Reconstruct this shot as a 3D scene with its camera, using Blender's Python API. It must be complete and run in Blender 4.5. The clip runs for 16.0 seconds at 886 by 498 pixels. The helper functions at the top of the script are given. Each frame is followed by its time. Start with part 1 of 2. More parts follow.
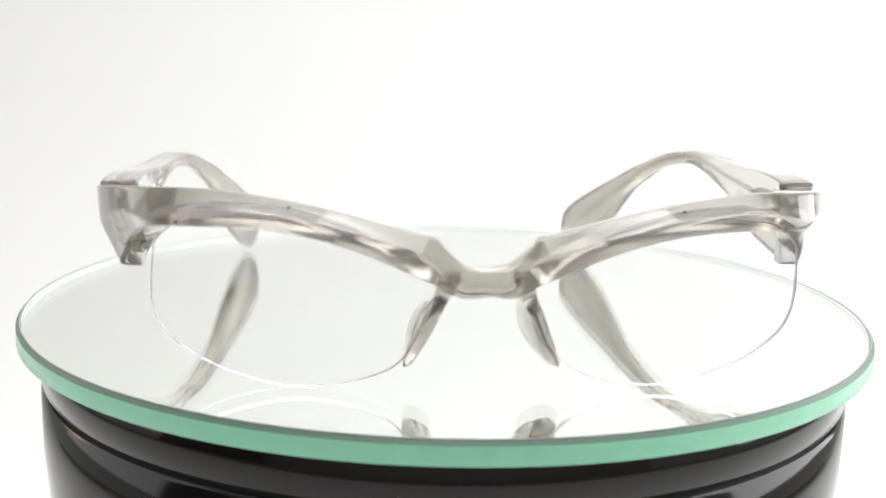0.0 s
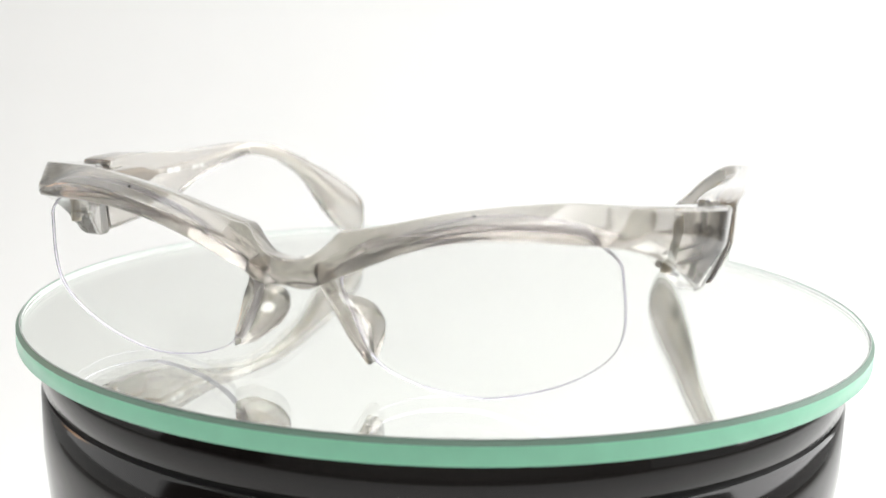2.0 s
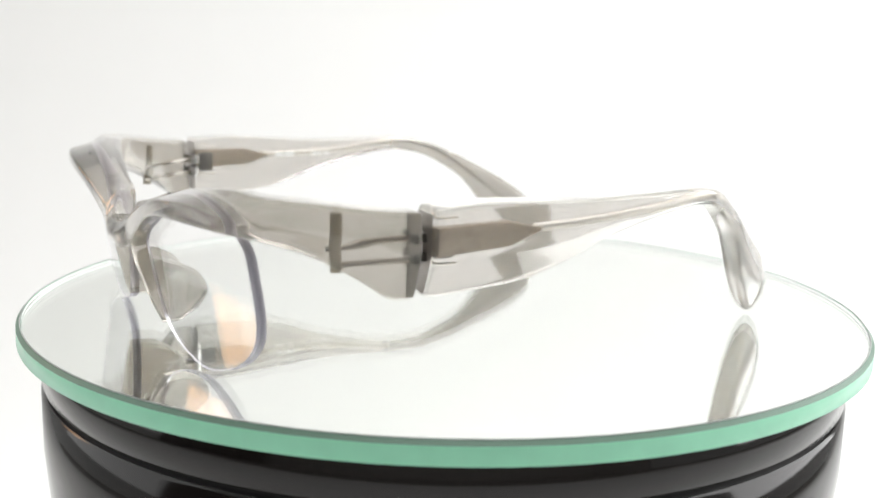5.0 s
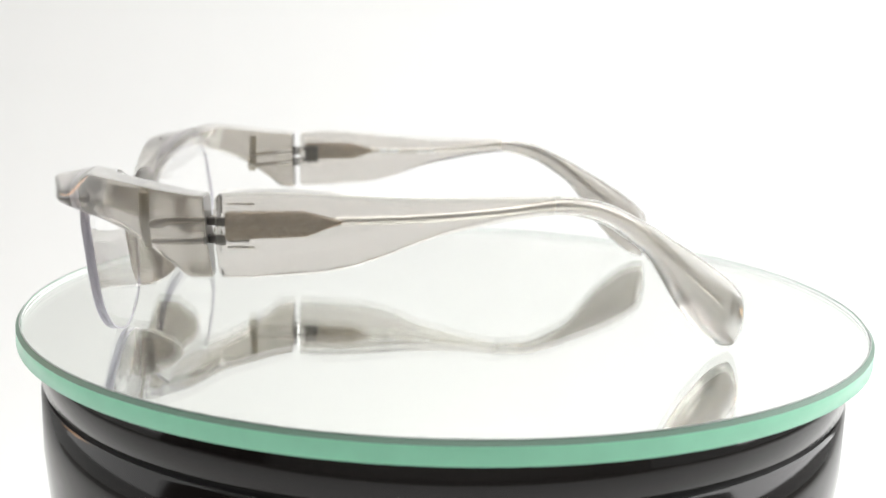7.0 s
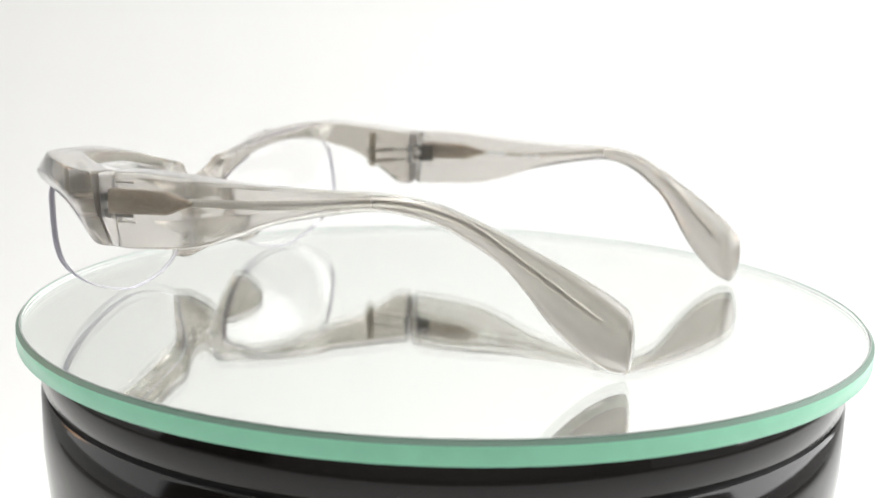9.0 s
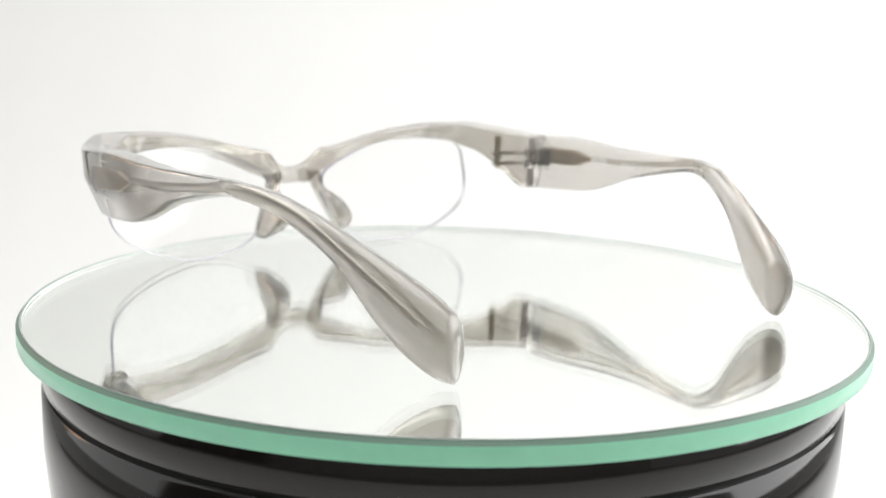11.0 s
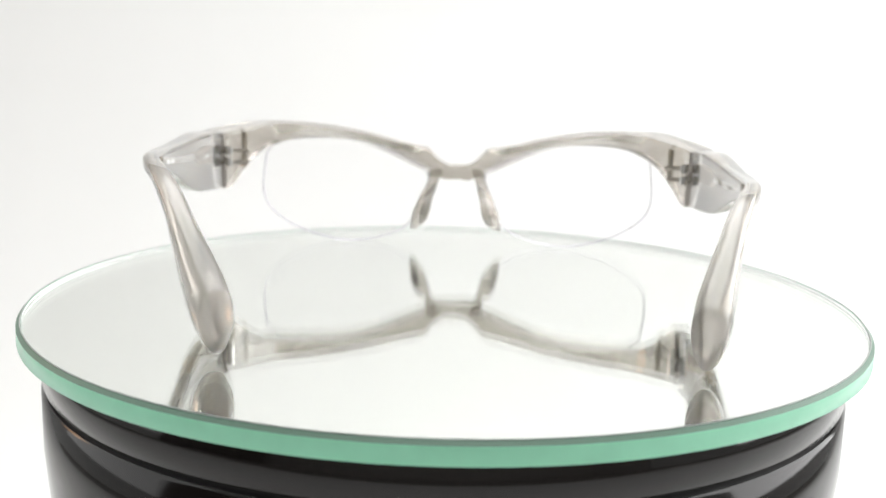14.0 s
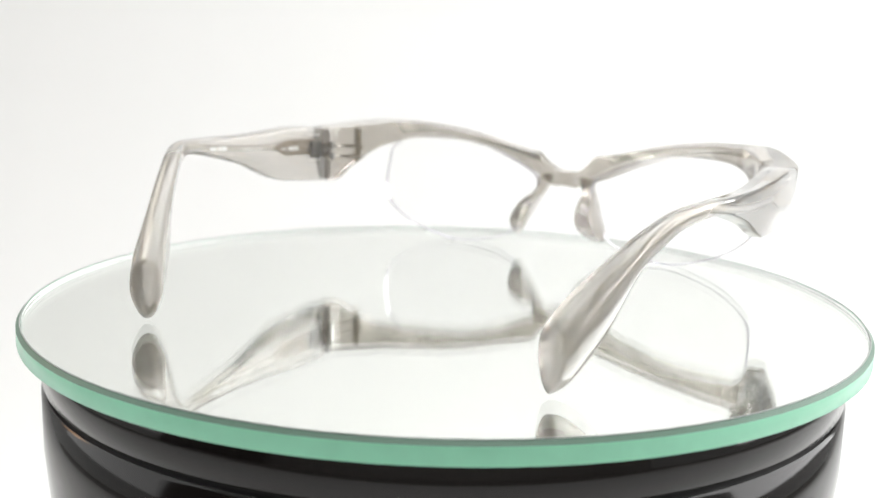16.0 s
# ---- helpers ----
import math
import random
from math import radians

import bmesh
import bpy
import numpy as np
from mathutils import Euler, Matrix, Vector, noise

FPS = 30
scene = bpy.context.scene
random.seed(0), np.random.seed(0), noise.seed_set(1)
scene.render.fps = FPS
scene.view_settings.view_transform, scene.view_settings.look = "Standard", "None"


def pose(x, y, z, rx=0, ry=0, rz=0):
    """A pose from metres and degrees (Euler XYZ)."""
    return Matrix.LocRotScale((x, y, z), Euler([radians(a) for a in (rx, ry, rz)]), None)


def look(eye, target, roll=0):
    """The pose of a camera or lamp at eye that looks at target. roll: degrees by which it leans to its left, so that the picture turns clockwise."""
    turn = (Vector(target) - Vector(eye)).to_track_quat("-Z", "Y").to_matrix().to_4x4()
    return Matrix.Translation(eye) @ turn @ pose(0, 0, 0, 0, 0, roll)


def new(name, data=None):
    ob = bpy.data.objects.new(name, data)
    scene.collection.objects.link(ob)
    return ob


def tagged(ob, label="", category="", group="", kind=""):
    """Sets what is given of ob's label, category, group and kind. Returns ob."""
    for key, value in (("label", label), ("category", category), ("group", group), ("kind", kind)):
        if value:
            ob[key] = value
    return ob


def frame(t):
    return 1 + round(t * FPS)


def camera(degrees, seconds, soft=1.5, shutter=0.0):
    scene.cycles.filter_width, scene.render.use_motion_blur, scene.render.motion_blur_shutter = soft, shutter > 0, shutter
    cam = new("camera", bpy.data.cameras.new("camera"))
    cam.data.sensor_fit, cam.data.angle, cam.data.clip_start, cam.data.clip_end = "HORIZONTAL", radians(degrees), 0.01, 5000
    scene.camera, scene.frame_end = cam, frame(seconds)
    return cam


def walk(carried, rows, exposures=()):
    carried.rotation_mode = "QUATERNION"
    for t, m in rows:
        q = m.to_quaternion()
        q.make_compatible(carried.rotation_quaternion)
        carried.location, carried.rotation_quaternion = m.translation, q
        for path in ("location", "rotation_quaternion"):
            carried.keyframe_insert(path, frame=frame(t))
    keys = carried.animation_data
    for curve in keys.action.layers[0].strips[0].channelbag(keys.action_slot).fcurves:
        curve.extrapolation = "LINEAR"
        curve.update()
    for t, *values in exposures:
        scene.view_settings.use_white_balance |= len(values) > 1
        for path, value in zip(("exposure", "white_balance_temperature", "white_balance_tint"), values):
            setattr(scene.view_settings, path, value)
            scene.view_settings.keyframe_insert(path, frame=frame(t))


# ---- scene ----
# degrees turned so far by the table, clockwise seen from above: the motor runs at about 13.3 a second with a slight drift
TURN = [(0.0, 0.0), (2.0, 26.55), (4.2, 55.36), (6.5, 87.2), (9.0, 120.94), (11.5, 154.55), (13.0, 174.35), (14.5, 193.9), (16.0, 213.6)]
REST = pose(0.00754, -0.07973, 0.0, 0, 0, 5.640)   # the glasses on the mirror at the start
EYE_PITCH, EYE_ROLL, EYE_PAN = 11.048, 1.479, 0.201


EYE = pose(0, -0.28010, 0.06700, 90 - EYE_PITCH, 0, EYE_PAN) @ pose(0, 0, 0, 0, 0, EYE_ROLL)
cam = camera(43.53, 16.0)
cam.data.dof.use_dof, cam.data.dof.focus_distance, cam.data.dof.aperture_fstop = True, 0.24, 19.0
walk(cam, [(0.0, EYE), (16.0, EYE)])   # the camera stands still

# ---------------------------------------------------------------- light
world = bpy.data.worlds.new("studio")
scene.world = world
world.use_nodes = True
world.node_tree.nodes["Background"].inputs[0].default_value = (0.985, 1.0, 0.975, 1)
world.node_tree.nodes["Background"].inputs[1].default_value = 0.44
scene.view_settings.exposure = 0.0


def softbox(name, at, target, w, h, power, color=(1, 1, 1)):
    data = bpy.data.lights.new(name, "AREA")
    data.shape, data.size, data.size_y, data.energy, data.color = "RECTANGLE", w, h, power, color
    ob = new(name, data)
    ob.matrix_world = look(at, target)
    return ob


softbox("softbox_top", (0.05, 0.05, 0.62), (0, 0.0, 0), 0.7, 0.7, 4.3)
softbox("softbox_right", (0.62, 0.10, 0.25), (0, 0.05, 0.03), 0.6, 0.5, 3.4)
softbox("softbox_left", (-0.62, 0.0, 0.25), (0, 0.05, 0.03), 0.5, 0.5, 0.75)

softbox("warm_lamp", (-0.60, 0.22, 0.20), (0, 0.0, 0.03), 0.12, 0.12, 0.11, (1.0, 0.55, 0.28))

# ---------------------------------------------------------------- materials


def material(name):
    m = bpy.data.materials.new(name)
    m.use_nodes = True
    nt = m.node_tree
    return m, nt, nt.nodes["Principled BSDF"]


def simple(name, color, rough, metal=0.0, trans=0.0, ior=1.45, bump=0.0, scale=400.0, vary=0.0, coat=0.0, deep=None, milk=0.0):
    m, nt, b = material(name)
    b.inputs["Base Color"].default_value = (*color, 1)
    b.inputs["Roughness"].default_value = rough
    b.inputs["Metallic"].default_value = metal
    b.inputs["Transmission Weight"].default_value = trans
    b.inputs["IOR"].default_value = ior
    b.inputs["Coat Weight"].default_value, b.inputs["Coat Roughness"].default_value = coat, 0.04
    if milk:   # cloudy plastic
        b.inputs["Subsurface Weight"].default_value, b.inputs["Subsurface Scale"].default_value = 1.0, milk
        b.inputs["Subsurface Radius"].default_value = (1.0, 0.95, 0.85)
    if bump or vary:
        tc = nt.nodes.new("ShaderNodeTexCoord")
        n = nt.nodes.new("ShaderNodeTexNoise")
        n.inputs["Scale"].default_value, n.inputs["Detail"].default_value = scale, 4
        nt.links.new(tc.outputs["Object"], n.inputs["Vector"])
        if bump:
            bp = nt.nodes.new("ShaderNodeBump")
            bp.inputs["Strength"].default_value, bp.inputs["Distance"].default_value = bump, 0.0004
            nt.links.new(n.outputs["Fac"], bp.inputs["Height"])
            nt.links.new(bp.outputs["Normal"], b.inputs["Normal"])
        if vary:
            mx = nt.nodes.new("ShaderNodeMix")
            mx.data_type = "RGBA"
            mx.inputs[6].default_value = (*[c * (1 - vary) for c in color], 1)
            mx.inputs[7].default_value = (*[min(1, c * (1 + vary)) for c in color], 1)
            nt.links.new(n.outputs["Fac"], mx.inputs[0])
            nt.links.new(mx.outputs[2], b.inputs["Base Color"])
            if deep:   # darker colour towards the thick paddle stands for light lost inside it
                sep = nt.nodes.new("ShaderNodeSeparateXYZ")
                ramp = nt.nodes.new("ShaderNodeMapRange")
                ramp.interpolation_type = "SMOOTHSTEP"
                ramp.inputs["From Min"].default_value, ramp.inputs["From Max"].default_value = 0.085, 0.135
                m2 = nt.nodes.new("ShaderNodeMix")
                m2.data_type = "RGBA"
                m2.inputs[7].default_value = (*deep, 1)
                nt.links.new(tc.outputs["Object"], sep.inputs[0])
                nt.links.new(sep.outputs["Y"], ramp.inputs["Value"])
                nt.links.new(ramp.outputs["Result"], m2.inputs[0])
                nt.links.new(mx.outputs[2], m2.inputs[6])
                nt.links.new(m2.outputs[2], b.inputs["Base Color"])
                r2 = nt.nodes.new("ShaderNodeMapRange")   # the paddle also gets rougher and less clear, so it looks solid
                r2.inputs["To Min"].default_value, r2.inputs["To Max"].default_value = rough, 0.14
                nt.links.new(ramp.outputs["Result"], r2.inputs["Value"])
                nt.links.new(r2.outputs["Result"], b.inputs["Roughness"])
                r3 = nt.nodes.new("ShaderNodeMapRange")
                r3.inputs["To Min"].default_value, r3.inputs["To Max"].default_value = trans, 0.76
                nt.links.new(ramp.outputs["Result"], r3.inputs["Value"])
                nt.links.new(r3.outputs["Result"], b.inputs["Transmission Weight"])
    return m


ACETATE = simple("grey_acetate", (0.565, 0.528, 0.478), 0.15, trans=0.89, ior=1.29, vary=0.05, scale=60, coat=1.0, milk=0.003)
# paler than the front: colour stands for less light absorbed in thin temples
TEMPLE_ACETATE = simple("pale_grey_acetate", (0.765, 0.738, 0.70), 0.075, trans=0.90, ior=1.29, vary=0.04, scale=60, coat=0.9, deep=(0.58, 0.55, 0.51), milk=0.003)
# dark internal reflection of the hinge joint's end faces, put into a colour
DARK_CAP = simple("dark_cap_acetate", (0.30, 0.28, 0.26), 0.3, trans=0.45, bump=0.1, scale=900, vary=0.15)
LENS = simple("clear_lens", (0.99, 0.99, 0.99), 0.0, trans=1.0, ior=1.28)
EDGE = simple("lens_edge", (0.74, 0.72, 0.81), 0.5, trans=0.5, ior=1.25)
METAL = simple("dull_nickel", (0.45, 0.42, 0.38), 0.3, metal=1.0, bump=0.2, scale=900)
CHROME = simple("bright_steel", (0.75, 0.74, 0.72), 0.12, metal=1.0)
WIRE = simple("core_wire_metal", (0.86, 0.84, 0.80), 0.35, metal=1.0, bump=0.1, scale=1500)
BLADE = simple("rough_cast_metal", (0.44, 0.375, 0.30), 0.36, metal=1.0, bump=1.0, scale=2300, vary=0.7)
PIN = simple("pale_brass_pin", (0.46, 0.42, 0.33), 0.45)
DARK_STEEL = simple("dark_steel", (0.13, 0.12, 0.11), 0.4, metal=0.8, bump=0.2, scale=900)
GLASS = simple("float_glass", (0.993, 0.998, 0.992), 0.0, trans=1.0, ior=1.5)
SILVER = simple("mirror_silver", (0.972, 0.99, 0.966), 0.005, metal=1.0)
GREEN = simple("ground_green_glass", (0.345, 0.83, 0.57), 0.22, ior=1.5, vary=0.08, scale=180)
PALE_LINING = simple("pale_edge_lining", (0.95, 0.95, 0.95), 0.6)
ARRIS = simple("ground_arris", (0.62, 0.65, 0.63), 0.35, trans=0.5, ior=1.3)
CHAMFER = simple("green_chamfer", (0.15, 0.25, 0.19), 0.4, ior=1.4)
BLACK = simple("glossy_black_plastic", (0.012, 0.0095, 0.009), 0.09, bump=0.03, scale=60)
GROOVE = simple("matt_black_groove", (0.006, 0.006, 0.006), 0.6)
PAPER = simple("white_paper", (0.86, 0.86, 0.85), 0.9, bump=0.05, scale=30, vary=0.012)
TABLE = simple("grey_table", (0.30, 0.29, 0.28), 0.5, vary=0.1, scale=12)
WALL = simple("grey_wall", (0.50, 0.485, 0.47), 0.8, vary=0.06, scale=5)
DARK_WALL = simple("dark_wall", (0.05, 0.05, 0.05), 0.8, vary=0.06, scale=5)
PRINT = simple("white_print", (0.85, 0.85, 0.83), 0.6)

# ---------------------------------------------------------------- mesh helpers
MM = 0.001


def part(name, bm, mat, parent=None, label="", smooth=True, crisp=False, face_up=False):
    me = bpy.data.meshes.new(name)
    bmesh.ops.recalc_face_normals(bm, faces=bm.faces[:])
    if face_up and next(iter(bm.faces)).normal.z < 0:
        bmesh.ops.reverse_faces(bm, faces=bm.faces[:])
    if smooth:
        for f in bm.faces:
            f.smooth = True
        for e in bm.edges:
            if len(e.link_faces) == 2 and e.calc_face_angle(0) > 1.1:
                e.smooth = False
    bm.to_mesh(me)
    bm.free()
    for mt in (mat if isinstance(mat, (list, tuple)) else [mat]):
        me.materials.append(mt)
    ob = new(name, me)
    if crisp:   # flat facets stay flat between their rounded edges
        mod = ob.modifiers.new("facets", "WEIGHTED_NORMAL")
        mod.weight, mod.keep_sharp = 80, True
    if parent is not None:
        ob.parent = parent
    if label:
        tagged(ob, label)
    return ob


def spline(stations, sub):
    """Catmull-Rom through the stations; sub steps in each span."""
    a = np.asarray(stations, float)
    out = []
    n = len(a)
    for i in range(n - 1):
        p0, p1, p2, p3 = a[max(i - 1, 0)], a[i], a[i + 1], a[min(i + 2, n - 1)]
        for k in range(sub):
            u = k / sub
            out.append(0.5 * (2 * p1 + (p2 - p0) * u + (2 * p0 - 5 * p1 + 4 * p2 - p3) * u * u + (3 * p1 - p0 - 3 * p2 + p3) * u ** 3))
    out.append(a[-1])
    return np.array(out)


def rounded(ring, r, seg=3):
    """The ring with each corner rounded, starting r millimetres from the corner."""
    out = []
    k = len(ring)
    for i in range(k):
        p, a, b = ring[i], ring[i - 1], ring[(i + 1) % k]
        la, lb = np.linalg.norm(a - p), np.linalg.norm(b - p)
        s, e = p + (a - p) * min(0.46, r / max(la, 1e-6)), p + (b - p) * min(0.46, r / max(lb, 1e-6))
        for j in range(seg + 1):
            u = j / seg
            out.append((1 - u) ** 2 * s + 2 * u * (1 - u) * p + u * u * e)
    return out


def loft(stations, sub=4, r=1.0, seg=3, ends=0.3, tight=0.95, caps_dark=(False, False), dome=0.0):
    """Skin over rings of corners in millimetres, ends slightly domed; r: the rounding in mm, or a function of y that gives it."""
    a = spline(stations, sub)
    bm = bmesh.new()
    rings = []
    first, last = a[0], a[-1]
    c0, c1 = first.mean(0), last.mean(0)
    d0, d1 = (a[0] - a[1]).mean(0), (a[-1] - a[-2]).mean(0)
    d0, d1 = d0 / np.linalg.norm(d0), d1 / np.linalg.norm(d1)
    seq = [c0 + (first - c0) * tight + d0 * ends] + list(a) + [c1 + (last - c1) * tight + d1 * ends]
    if dome:   # the far end is rounded off
        seq[-1:] = [c1 + (last - c1) * math.cos(k) + d1 * dome * math.sin(k) for k in (0.35, 0.7, 1.05, 1.3)]
    for ring in seq:
        ring = np.asarray(ring)
        rad = r(ring[:, 1].mean()) if callable(r) else r
        rings.append([bm.verts.new(Vector(p) * MM) for p in rounded(ring, rad, seg)])
    n = len(rings[0])
    for q, w in zip(rings, rings[1:]):
        for i in range(n):
            bm.faces.new((q[i], q[(i + 1) % n], w[(i + 1) % n], w[i]))
    caps = bm.faces.new(rings[0]), bm.faces.new(rings[-1])
    # caps at the hinge joint get the darker colour
    for f, darkened in zip(caps, caps_dark):
        f.material_index = int(darkened)
    return bm


def mirrored(stations):
    return [[(-x, y, z) for x, y, z in ring] for ring in stations]


def tube(points, radii, n=10, sub=4, flat=1.0):
    """A round rod along points (mm), radii (mm)."""
    pts = spline([(*p, q) for p, q in zip(points, radii)], sub)
    bm = bmesh.new()
    rings = []
    for i, row in enumerate(pts):
        p, q = Vector(row[:3]), row[3]
        t = (Vector(pts[min(i + 1, len(pts) - 1)][:3]) - Vector(pts[max(i - 1, 0)][:3])).normalized()
        u = t.cross(Vector((0, 0, 1)))
        u = Vector((1, 0, 0)) if u.length < 0.05 else u.normalized()
        v = u.cross(t)
        rings.append([bm.verts.new((p + u * math.cos(k * math.tau / n) * q * flat + v * math.sin(k * math.tau / n) * q) * MM) for k in range(n)])
    for q, w in zip(rings, rings[1:]):
        for i in range(n):
            bm.faces.new((q[i], q[(i + 1) % n], w[(i + 1) % n], w[i]))
    bm.faces.new(rings[0])
    bm.faces.new(rings[-1])
    return bm


def lathe(profile, n=192):
    bm = bmesh.new()
    rings = [[bm.verts.new((r * math.cos(k * math.tau / n), r * math.sin(k * math.tau / n), z)) for k in range(n)] if r > 1e-6
             else [bm.verts.new((0, 0, z))] for r, z in profile]
    for q, w in zip(rings, rings[1:]):
        for i in range(n):
            j = (i + 1) % n
            vs = [q[0]] if len(q) == 1 else [q[i], q[j]]
            vs += [w[0]] if len(w) == 1 else [w[j], w[i]]
            bm.faces.new(vs)
    return bm


# ---------------------------------------------------------------- the light tent


def build_backdrop():
    """A sheet of white paper that runs from the table up behind in a sweep, and the tent's sides and roof."""
    bm = bmesh.new()
    prof = [(-0.5, -0.16), (0.25, -0.16)]
    for k in range(1, 13):
        a = k / 12 * math.pi / 2
        prof.append((0.25 + 0.3 * math.sin(a), 0.14 - 0.3 * math.cos(a)))
    prof.append((0.55, 0.9))
    rows = [[bm.verts.new((x, y, z)) for y, z in prof] for x in (-0.8, -0.4, 0, 0.4, 0.8)]
    for q, w in zip(rows, rows[1:]):
        for i in range(len(prof) - 1):
            bm.faces.new((q[i], q[i + 1], w[i + 1], w[i]))
    tagged(part("backdrop", bm, PAPER), "seamless white paper sweep behind and under the turntable", "backdrop", kind="structure")


def build_unseen_room():
    """Unseen additions that shape the base's reflections: grey table top before the paper, grey wall behind the camera,
    dark wall at left.
    """
    bm = bmesh.new()
    bmesh.ops.create_cube(bm, size=1.0, matrix=Matrix.Translation((0, -0.3, -0.18)) @ Matrix.Diagonal((2.4, 1.7, 0.03, 1)))
    tagged(part("table_top", bm, TABLE), "added grey matt table top under the paper, unseen", "table", kind="structure")
    bm = bmesh.new()
    bmesh.ops.create_cube(bm, size=1.0, matrix=Matrix.Translation((0, -1.2, 0.4)) @ Matrix.Diagonal((3.0, 0.06, 1.6, 1)))
    tagged(part("reflected_wall_front", bm, WALL), "added plain grey wall behind the camera, for reflections in the base", "wall", kind="structure")
    # added wall that darkens the left reflection in the black base
    bm = bmesh.new()
    bmesh.ops.create_cube(bm, size=1.0, matrix=Matrix.Translation((-1.1, -0.75, 0.2)) @ Matrix.Diagonal((0.06, 0.8, 1.2, 1)))
    tagged(part("reflected_wall_left", bm, DARK_WALL), "added plain dark wall, unseen, for darker reflections in the base", "wall", kind="structure")


# ---------------------------------------------------------------- turntable and mirror
R = 0.1043
GT = 0.0050     # thickness of the glass


def build_turntable():
    base = tagged(new("turntable"), "round glossy black plastic display turntable under a mirror disc", "turntable")
    part("cap", lathe([(0, -GT), (0.950 * R - 0.0015, -GT), (0.950 * R, -GT - 0.0012), (0.950 * R, -0.0143), (0.945 * R, -0.0148)]), BLACK, base,
         "glossy black turning cap")
    part("groove", lathe([(0.945 * R, -0.0142), (0.938 * R, -0.0148), (0.938 * R, -0.0162), (0.945 * R, -0.0168)]), GROOVE, base, "dark shadow gap")
    part("body", lathe([(0.945 * R, -0.0160), (0.953 * R, -0.0166), (0.953 * R, -0.030), (0.945 * R, -0.040), (0.928 * R, -0.050),
                        (0.900 * R, -0.062), (0.885 * R, -0.10), (0.885 * R, -0.158), (0, -0.158)]), BLACK, base)
    return base


def build_mirror():
    disc = tagged(new("mirror_disc"), "round mirror of clear glass with a ground green edge", "mirror")
    c = 0.0009
    part("glass", lathe([(0, 0), (0.5 * R, 0), (R - c, 0)]), GLASS, disc, "clear float glass face", face_up=True).visible_shadow = False
    part("chamfer", lathe([(R - c, 0), (R, -c)]), CHAMFER, disc, "dark green polished chamfer")
    part("ground_edge", lathe([(R, -c), (R, -GT + 0.0006), (R - 0.0004, -GT + 0.0002)]), GREEN, disc, "pale green ground glass edge")
    # added ring: its pale colour stands for light scattered at the far rim
    part("edge_lining", lathe([(R - 0.0012, -c), (R - 0.0012, -GT + 0.0008)]), PALE_LINING, disc, "added pale ring for the light scattered in the ground edge")
    ring = [(math.cos(k * math.tau / 96) * (R - c) / MM, math.sin(k * math.tau / 96) * (R - c) / MM, 0.0) for k in range(97)]
    part("arris", tube(ring, [0.16] * 97, 6, 1), ARRIS, disc, "thin grey arris round the glass")
    part("silvering_edge", lathe([(R - 0.0013, -GT + 0.0004), (R - 0.0006, -GT + 0.0004)]), CHAMFER, disc, "dark rim of the silvering")
    part("silvering", lathe([(R - 0.0004, -GT + 0.0002), (0.5 * R, -GT + 0.0002), (0, -GT + 0.0002)]), SILVER, disc, "silvered back", face_up=True)
    return disc


# ---------------------------------------------------------------- the glasses
# rings of the browline, from the bridge out: bottom front, front crease, top ridge, top back, bottom back (y, z in mm)
BROW = [
    (0.0, (-3.6, 19.5), (-5.0, 22.2), (-3.4, 24.9), (1.6, 24.7), (3.0, 20.4)),
    (4.0, (-3.6, 19.1), (-4.7, 22.6), (-2.8, 25.4), (2.0, 25.2), (3.2, 20.2)),
    (7.3, (-3.2, 20.0), (-4.0, 24.0), (-1.4, 27.9), (2.8, 27.5), (3.4, 22.6)),
    (9.6, (-3.0, 21.5), (-3.5, 25.8), (-0.6, 30.3), (3.6, 29.9), (3.6, 24.3)),
    (13.0, (-3.0, 22.8), (-3.6, 27.4), (0.0, 31.0), (4.2, 30.7), (3.8, 26.3)),
    (20.0, (-3.5, 26.0), (-4.1, 29.9), (0.7, 32.6), (4.8, 32.3), (4.0, 29.5)),
    (28.0, (-4.2, 29.1), (-4.9, 32.3), (1.6, 34.7), (5.8, 34.2), (4.6, 31.6)),
    (37.0, (-4.7, 31.3), (-5.2, 34.7), (2.9, 36.5), (7.4, 35.8), (5.4, 32.8)),
    (46.0, (-4.2, 32.2), (-4.3, 35.6), (4.9, 37.7), (9.2, 36.9), (6.5, 32.8)),
    (53.0, (-2.2, 32.0), (-1.9, 35.2), (6.8, 38.2), (11.0, 37.5), (8.6, 32.2)),
]
# rings of the end piece, running back to the hinge: (x, y, z) in mm
ENDPIECE = [
    ((60.5, 1.2, 31.6), (61.6, 2.0, 33.2), (62.4, 7.6, 38.2), (57.0, 12.6, 37.6), (57.0, 11.0, 30.8)),
    ((64.8, 11.0, 29.0), (67.0, 9.8, 33.2), (66.8, 11.0, 38.0), (59.6, 16.0, 37.4), (60.0, 15.8, 29.4)),
    ((67.7, 18.0, 26.2), (71.0, 17.2, 32.0), (71.0, 17.6, 37.4), (62.4, 20.3, 37.0), (62.9, 20.3, 26.6)),
    ((70.3, 24.6, 22.4), (74.0, 24.0, 30.3), (74.2, 23.6, 36.8), (65.0, 25.0, 36.5), (65.6, 25.5, 22.6)),
    ((71.6, 28.8, 19.7), (75.6, 28.6, 29.0), (76.0, 28.4, 36.5), (67.6, 29.0, 36.2), (67.2, 29.3, 19.6)),
    ((71.8, 33.2, 19.6), (75.8, 32.6, 28.5), (76.5, 32.2, 36.3), (68.8, 32.2, 36.0), (67.6, 33.0, 19.5)),
]
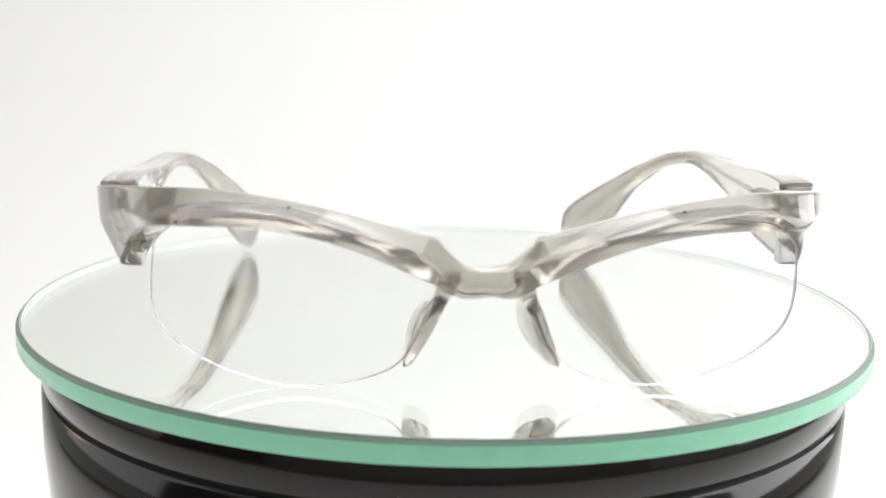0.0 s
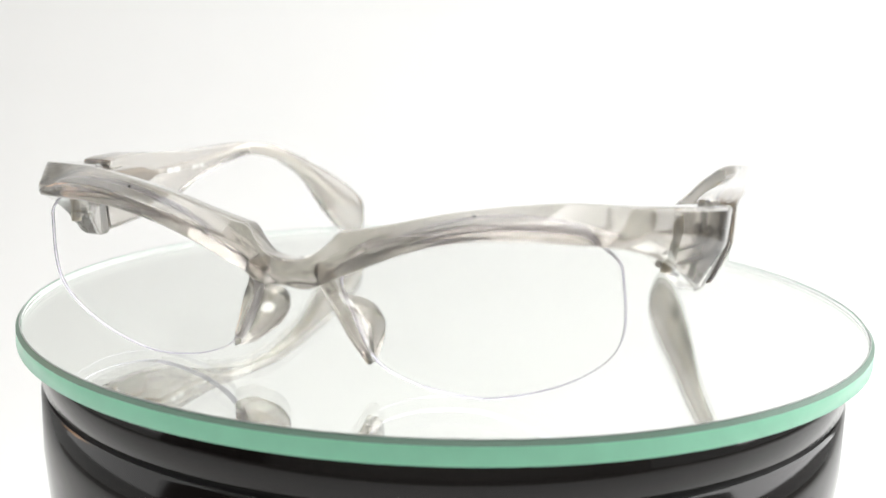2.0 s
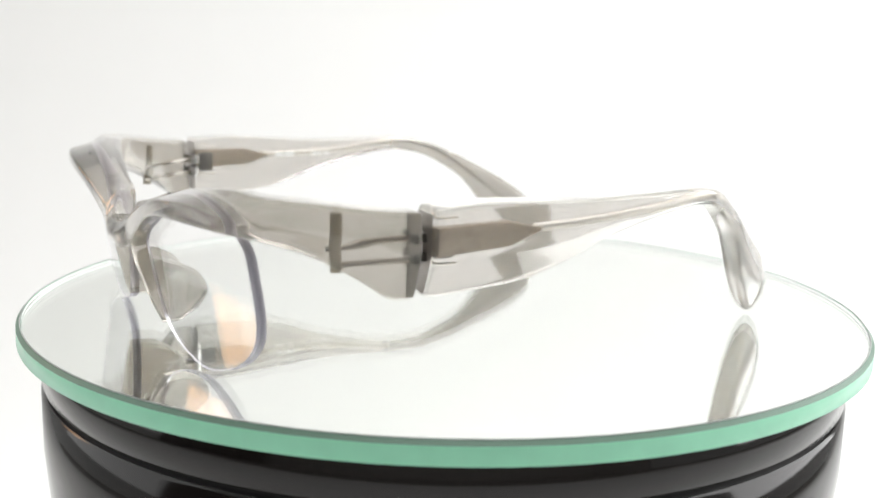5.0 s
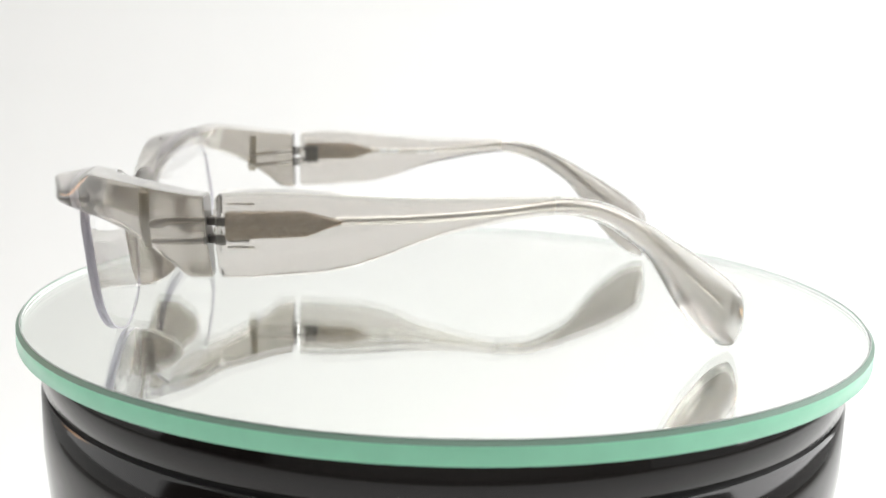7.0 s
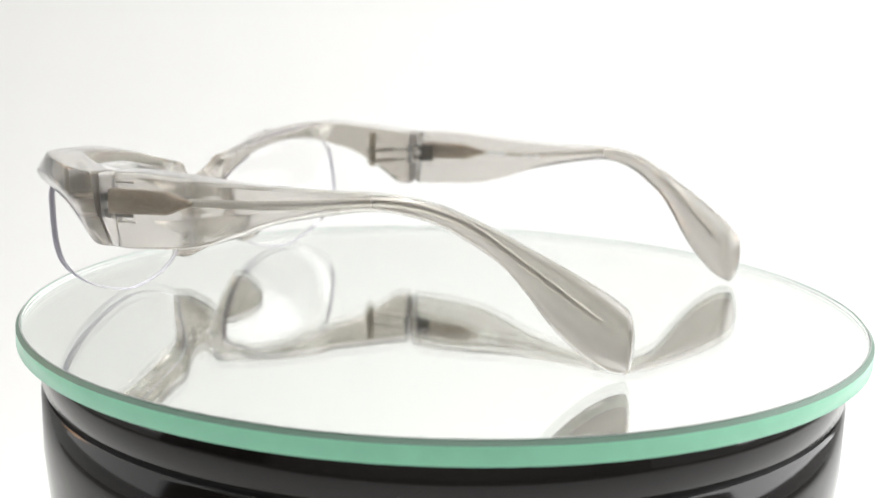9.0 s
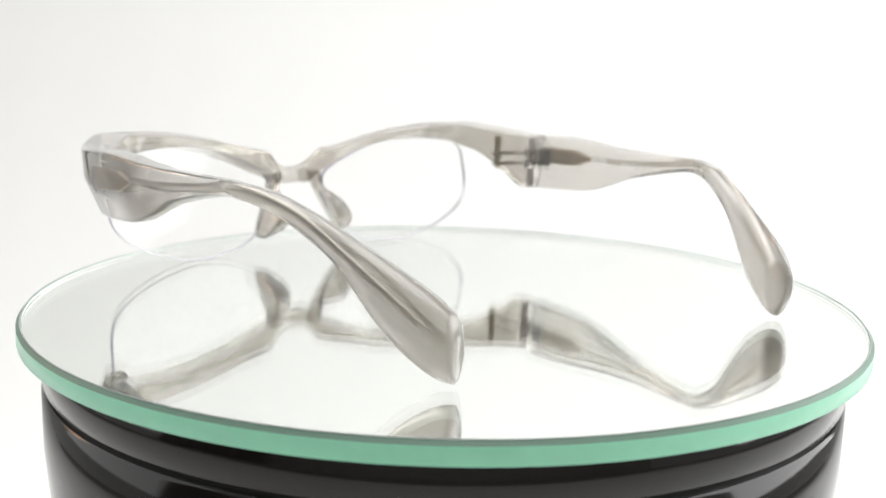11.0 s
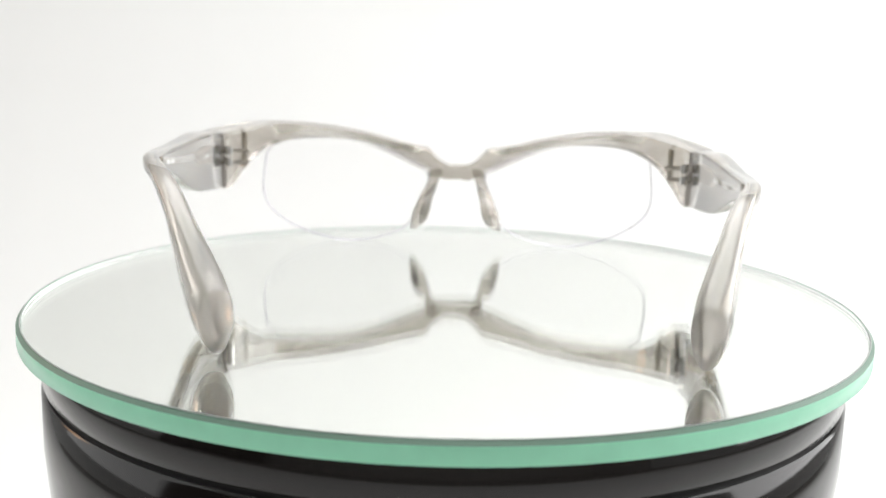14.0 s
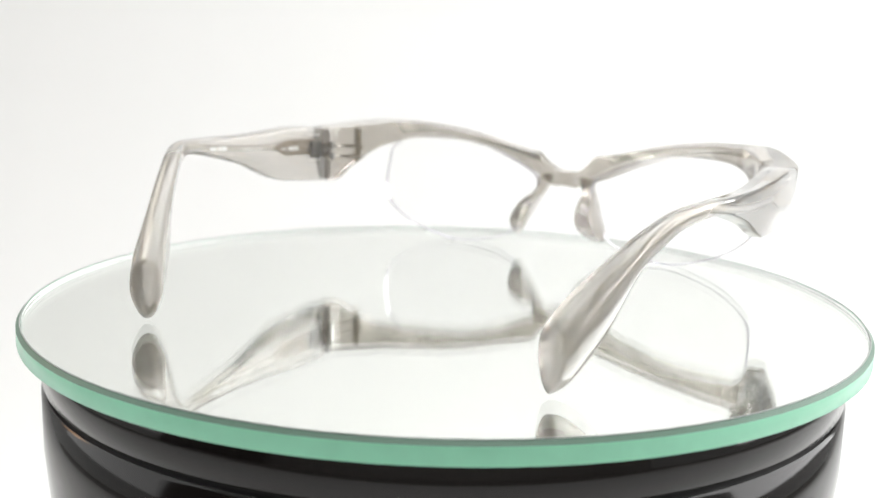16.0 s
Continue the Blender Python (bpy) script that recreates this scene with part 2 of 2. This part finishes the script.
# the temple: middle line x, y, top and bottom z, thickness at top and bottom, shift of the foot towards the head (mm)
TEMPLE = [
    (72.9, 35.4, 36.5, 19.9, 7.8, 4.0, 2.0),
    (73.1, 38.5, 36.9, 19.9, 7.7, 4.0, 1.9),
    (73.4, 46.0, 37.3, 20.6, 7.2, 3.8, 1.7),
    (73.6, 54.0, 37.3, 21.6, 6.6, 3.6, 1.4),
    (73.6, 60.0, 37.2, 23.0, 6.1, 3.5, 1.2),
    (73.5, 66.5, 37.2, 25.5, 5.5, 3.4, 1.0),
    (73.3, 73.5, 37.3, 28.6, 5.0, 3.4, 0.8),
    (73.0, 80.0, 37.5, 30.8, 4.6, 3.4, 0.6),
    (72.4, 90.0, 37.7, 33.2, 4.2, 3.5, 0.3),
    (71.3, 98.5, 37.8, 34.2, 4.0, 3.6, 0.2),
    (69.5, 104.0, 37.1, 33.4, 4.1, 3.7, 0.1),
    (67.2, 108.4, 36.0, 31.8, 4.2, 3.8, 0.1),
    (65.2, 112.1, 34.3, 29.6, 4.4, 4.0, 0.0),
    (61.6, 119.0, 30.3, 24.0, 4.8, 4.0, 0.0),
    (59.4, 123.4, 27.4, 18.4, 5.2, 4.0, 0.0),
    (57.0, 128.0, 24.4, 11.3, 5.6, 4.0, 0.0),
    (54.4, 133.0, 21.0, 5.5, 6.2, 3.9, 0.0),
    (51.9, 138.0, 17.4, 1.7, 6.8, 3.6, 0.0),
    (50.2, 141.2, 14.4, 0.7, 6.4, 3.0, 0.0),
]
PAD = [   # z, x inner and outer at the front, y front, x inner and outer at the back, y back
    (22.4, 4.8, 9.4, -2.0, 4.8, 9.2, 3.0),
    (19.8, 6.2, 9.4, -1.8, 5.6, 9.4, 3.2),
    (18.0, 7.2, 10.0, -1.6, 6.2, 10.2, 4.4),
    (16.4, 7.9, 10.7, -1.3, 6.8, 11.2, 9.0),
    (14.2, 8.9, 11.7, -0.6, 7.4, 12.2, 12.8),
    (10.8, 10.4, 13.0, 0.4, 7.9, 13.6, 14.3),
    (7.6, 12.2, 14.5, 1.4, 9.2, 14.2, 12.6),
    (5.4, 13.4, 15.2, 2.4, 11.4, 14.4, 9.4),
]


def lean(y):
    """Both temples bend a little to one side, most at the paddles."""
    return 0.4 * min(1.0, (y - 35) / 63) + 4.3 * (max(0.0, y - 98) / 43) ** 1.3


def sag(side, y):
    """One side of the front hangs a little lower towards its hinge."""
    return 0.0 if side > 0 else -1.5 * min(1.0, max(0.0, y / 33))


def droop(side, y):
    """The temples sag towards the bend, one of them more than the other."""
    u = min(1.0, max(0.0, (y - 36) / 48)) if y < 98 else min(1.0, max(0.0, (138 - y) / 40))
    full = -0.8 if side > 0 else -2.0
    rest = min(1.0, max(0.0, (138 - y) / 40))
    return full * u * u * (3 - 2 * u) + sag(side, y) * rest * rest * (3 - 2 * rest)


def temple_rings(side):
    out = []
    for i, (x, y, zt, zb, wt, wb, sh) in enumerate(TEMPLE):
        a, b = TEMPLE[max(i - 1, 0)], TEMPLE[min(i + 1, len(TEMPLE) - 1)]
        d = Vector((b[0] - a[0], b[1] - a[1], 0)).normalized()
        n = Vector((d.y, -d.x, 0))
        c = Vector((x - side * lean(y), y, droop(side, y)))
        roll = 1.0 * max(0.0, 1 - abs(y - 88) / 28)            # the slim part is rolled inwards
        zm = zt * 0.45 + zb * 0.55
        u = min(1.0, max(0.0, (y - 114) / 24))
        full = 0.9 * u * u * (3 - 2 * u)          # the paddle swells
        rows = [(wb / 2 - sh, zb), (wt / 2 - sh * 0.4 + 0.3 + full, zm), (wt / 2, zt), (-wt / 2, zt - 0.5 * roll), (-wt / 2 + 0.1 - full, zm - roll), (-wb / 2 - sh, zb - roll)]
        out.append([tuple(c + n * o + Vector((0, 0, z))) for o, z in rows])
    return out


def lens_y(x, z):
    return -0.3 + 0.13 * (31 - z) + 5.0 * (x / 60) ** 2


LENS_OUTLINE = [(60.6, 28.8), (61.7, 24.2), (62.1, 16.8), (60.7, 11.7), (57.0, 7.8), (51.0, 4.2), (43.1, 1.4), (35.1, 0.0), (26.2, 0.9), (20.3, 2.6),
                (16.4, 4.7), (13.8, 7.8), (11.8, 12.0), (9.6, 17.5), (9.4, 21.5), (12.4, 24.4), (19.4, 27.6), (28.0, 31.1), (37.5, 33.1), (47.0, 33.6), (55.0, 32.6)]


def lens_outline():
    a = LENS_OUTLINE
    n = len(a)
    closed = spline([a[-1]] + a + [a[0], a[1]], 6)
    return closed[6:-7 + 1][: n * 6]


def build_lens(side, parent):
    pts = lens_outline()
    th = 1.9
    bm = bmesh.new()
    cx, cz = 37.0, 17.5
    K = 7
    sheets = []
    for off in (0.0, th):
        rings = []
        for k in range(1, K + 1):
            f = k / K
            rings.append([bm.verts.new(Vector((side * (cx + (x - cx) * f), lens_y(cx + (x - cx) * f, cz + (z - cz) * f) + off, cz + (z - cz) * f)) * MM)
                          for x, z in pts])
        mid = bm.verts.new(Vector((side * cx, lens_y(cx, cz) + off, cz)) * MM)
        n = len(pts)
        for i in range(n):
            bm.faces.new((mid, rings[0][i], rings[0][(i + 1) % n]))
        for q, w in zip(rings, rings[1:]):
            for i in range(n):
                bm.faces.new((q[i], w[i], w[(i + 1) % n], q[(i + 1) % n]))
        sheets.append(rings[-1])
    n = len(pts)
    for i in range(n):
        bm.faces.new((sheets[0][i], sheets[0][(i + 1) % n], sheets[1][(i + 1) % n], sheets[1][i]))
    lens = part("lens", bm, LENS, parent, "clear rimless demo lens with a lilac edge")
    lens.visible_shadow = False
    bm = bmesh.new()
    band = []
    for k, (grow, off) in enumerate(((0.05, -0.02), (0.05, 0.6), (-0.2, 0.8), (-0.2, 1.1), (0.05, 1.3), (0.05, th + 0.02))):
        row = []
        for i, (x, z) in enumerate(pts):
            q = Vector((x - cx, z - cz)).normalized() * grow
            row.append(bm.verts.new(Vector((side * (x + q.x), lens_y(x, z) + off, z + q.y)) * MM))
        band.append(row)
    for q, w in zip(band, band[1:]):
        for i in range(n):
            bm.faces.new((q[i], q[(i + 1) % n], w[(i + 1) % n], w[i]))
    part("lens_edge", bm, EDGE, lens, "grooved lilac lens edge")
    # the nylon thread in the groove of the edge
    loop = [(side * x, lens_y(x, z) + th * 0.5, z + 0.1) for x, z in pts[:64]]
    part("nylon_thread", tube(loop[::3], [0.08] * len(loop[::3]), 6, 3), EDGE, lens, "thin clear nylon thread")
    return lens


def lettering(words, size):
    """A flat mesh of the words, size in mm."""
    data = bpy.data.curves.new("lettering", "FONT")
    data.body, data.size = words, size * MM
    tmp = bpy.data.objects.new("lettering", data)
    scene.collection.objects.link(tmp)
    bpy.context.view_layer.update()
    me = bpy.data.meshes.new_from_object(tmp.evaluated_get(bpy.context.evaluated_depsgraph_get()))
    bpy.data.objects.remove(tmp)
    bpy.data.curves.remove(data)
    me.materials.append(PRINT)
    return me


def bar(w, h):
    bm = bmesh.new()
    bmesh.ops.create_grid(bm, x_segments=1, y_segments=1, size=0.5, matrix=Matrix.Translation((w / 2 * MM, h / 2 * MM, 0)) @ Matrix.Diagonal((w * MM, h * MM, 1, 1)))
    me = bpy.data.meshes.new("bar")
    bm.to_mesh(me)
    bm.free()
    me.materials.append(PRINT)
    return me


def inner_x(y):
    ys = [row[1] for row in TEMPLE]
    return float(np.interp(y, ys, [row[0] - row[4] / 2 for row in TEMPLE]))


def print_inside(temple, side):
    """The white sizes printed on the inner side of a temple, from the bend towards the hinge."""
    def put(me, name, y, z):
        ob = new(name, me)
        ob.parent = temple
        x = inner_x(y) - side * lean(y) - 0.3
        z += droop(side, y)
        if side > 0:
            m = Matrix(((0, 0, -1, x * MM), (-1, 0, 0, y * MM), (0, 1, 0, z * MM), (0, 0, 0, 1)))
        else:
            m = Matrix(((0, 0, 1, -x * MM), (1, 0, 0, y * MM), (0, 1, 0, z * MM), (0, 0, 0, 1)))
        ob.matrix_basis = m @ pose(0, 0, 0, 0, 0, -4.0 * side)
    if side > 0:
        put(lettering("52", 1.9), "size_print", 75.0, 32.6)
        put(bar(0.9, 0.9), "size_print", 72.4, 32.5)
        put(lettering("17-125", 1.9), "size_print", 71.2, 32.3)
        put(lettering("col.", 1.9), "colour_print", 56.8, 31.0)
        for k, w in enumerate((0.9, 0.9, 0.9, 0.8)):
            put(bar(w, 1.2), "print_bar", 53.2 - k * 1.25, 30.8 - k * 0.08)
        for k, w in enumerate((1.5, 0.8, 1.3, 1.5)):
            put(bar(w, 1.1), "print_bar", 89.8 - k * 1.9, 34.1 - k * 0.12)
    else:
        for k, w in enumerate((2.4, 3.0)):
            put(bar(w, 1.3), "print_bar", 60.0 + k * 3.0, 31.6 + k * 0.15)
        for k, w in enumerate((1.4, 1.0, 1.6)):
            put(bar(w, 1.0), "print_bar", 72.0 + k * 1.9, 32.3 + k * 0.12)


# the hinge blade inside a temple: y, lower and upper z; its upper edge is notched
BLADE_OUTLINE = [(36.5 + 1.25 * k, 27.7 + 0.10 * k, 32.9 + 0.05 * k + (0.22 if k % 2 else 0.0)) for k in range(13)] + [(53.6, 29.8, 33.0), (55.6, 30.6, 32.6), (58.0, 31.5, 32.2)]


def soft_edge(y):
    """Crisp edges along the temple, well rounded ones on its paddle."""
    return float(np.interp(y, (90, 112, 140), (1.0, 2.0, 3.4)))


def build_glasses():
    g = tagged(new("eyeglasses"), "half-rim eyeglasses of translucent grey acetate standing on the mirror", "eyeglasses")
    g.matrix_basis = REST
    half = [[(x, *c) for c in row] for x, *row in BROW] + [list(r) for r in ENDPIECE]
    full = [[(-x, y, z + sag(-1, y)) for x, y, z in ring] for ring in half[:0:-1]] + half
    front = part("front_frame", loft(full, 4, 0.9, caps_dark=(True, True)), [ACETATE, DARK_CAP], g, "thick sculpted grey acetate browline", crisp=True)
    for side in (1, -1):
        rows = temple_rings(side)
        if side < 0:
            rows = mirrored(rows)
        t = part("temple", loft(rows, 4, soft_edge, 4, 0.6, 0.9, (True, False), 1.9), [TEMPLE_ACETATE, DARK_CAP], g, "wide grey acetate temple with a flared paddle tip", crisp=True)
        build_lens(side, g)
        print_inside(t, side)
        ring = [[(xi, yf, z), (xo, yf, z), (xo2, yb, z), (xi2, yb, z)] for z, xi, xo, yf, xi2, xo2, yb in PAD]
        part("nose_pad", loft(ring if side > 0 else mirrored(ring), 4, 1.7, 3, 0.9, 0.8), ACETATE, g, "moulded grey acetate nose pad")
        core = [(73.6, 57, 32.0), (73.7, 67, 32.7), (73.5, 78, 33.7), (73.0, 89, 34.9), (71.7, 99, 36.0), (68.8, 107, 34.9),
                (65.0, 114.9, 31.2), (60.9, 123.4, 24.2), (57.0, 131, 17.4), (54.0, 136.8, 12.2)]
        core = [(x - side * lean(y), y, z + droop(side, y)) for x, y, z in core]
        part("core_wire", tube([(side * x, y, z) for x, y, z in core], [0.85] * len(core), 8), WIRE, t, "slim metal core wire")
        blade = [[(side * (73.7 + 1.3 * k), y, zb + droop(side, y)) for k in (-1, 1)] + [(side * (73.7 + 1.3 * k), y, zt + droop(side, y)) for k in (1, -1)]
                 for y, zb, zt in BLADE_OUTLINE]
        part("core_blade", loft(blade, 1, 0.25, 1, 0.1), BLADE, t, "rough metal hinge blade")
        low = sag(side, 33)
        for z0, z1 in ((29.6 + low, 31.0 + low), (26.2 + low, 27.6 + low)):
            part("hinge_rod", tube([(side * 65.2, 19.2, z0 - 0.1), (side * 67.2, 27, z0 + 0.7), (side * 69.4, 36, z1)], [0.6] * 3, 8), METAL, front, "metal hinge rod")
            part("hinge_barrel", tube([(side * 67.4, 34.0, z1 - 1.3), (side * 67.4, 34.0, z1 + 1.3)], [1.3, 1.3], 14, 2), CHROME, front, "bright hinge barrel")
            part("hinge_knuckle", loft([[(side * (73.0 + a), y, z1 + b) for a, b in ((-0.8, -0.8), (0.8, -0.8), (0.8, 0.8), (-0.8, 0.8))] for y in (32.2, 34.0, 36.2)],
                                       1, 0.3, 2, 0.1), DARK_STEEL, front, "dark steel hinge knuckle")
        # added bars that draw the edges of the pocket cut for the hinge
        for z0 in (34.3 + low, 26.3 + low):
            part("pocket_edge", tube([(side * 71.0, 36.4, z0), (side * 71.3, 41.5, z0 + 0.1)], [0.25, 0.25], 8, 2), WIRE, t, "thin bar that draws an edge of the hinge pocket")
        part("hinge_leaf", loft([[(side * x, y, z + low) for x, z in ((70.4, 27.2), (72.0, 27.2), (72.0, 32.4), (70.4, 32.4))] for y in (36.6, 38.4, 40.4)],
                                1, 0.3, 2, 0.1), DARK_STEEL, t, "dark steel hinge leaf")
        part("hinge_plate", tube([(side * 66.6, 20.4, 24.6 + low), (side * 66.6, 20.4, 35.4 + low)], [1.1, 1.1], 10, 2), PIN, front, "upright metal hinge pin")
    for side in (1, -1):
        bm = bmesh.new()
        bmesh.ops.create_uvsphere(bm, u_segments=10, v_segments=6, radius=0.32 * MM, matrix=Matrix.Translation(Vector((side * 36.3, -1.0, 35.5)) * MM))
        part("pin_dot", bm, GROOVE, front, "tiny black pin mark")
    return g


build_backdrop()
build_unseen_room()
build_turntable()
MIRROR = build_mirror()
GLASSES = build_glasses()


def turned(t):
    """The angle of the table at t, gliding through the rows of TURN."""
    ts, angles = [r[0] for r in TURN], [r[1] - 13.3 * r[0] for r in TURN]
    slope = np.gradient(angles, ts)
    k = min(max(int(np.searchsorted(ts, t, side="right")) - 1, 0), len(ts) - 2)
    h = ts[k + 1] - ts[k]
    u = (t - ts[k]) / h
    drift = ((2 * u ** 3 - 3 * u * u + 1) * angles[k] + (u ** 3 - 2 * u * u + u) * h * slope[k]
             + (3 * u * u - 2 * u ** 3) * angles[k + 1] + (u ** 3 - u * u) * h * slope[k + 1])
    return 13.3 * t + float(drift)


def motions():
    times = [k * 0.25 for k in range(65)]
    walk(GLASSES, [(t, pose(0, 0, 0, 0, 0, -turned(t)) @ REST) for t in times])
    walk(MIRROR, [(t, pose(0, 0, 0, 0, 0, -turned(t))) for t in times])


motions()
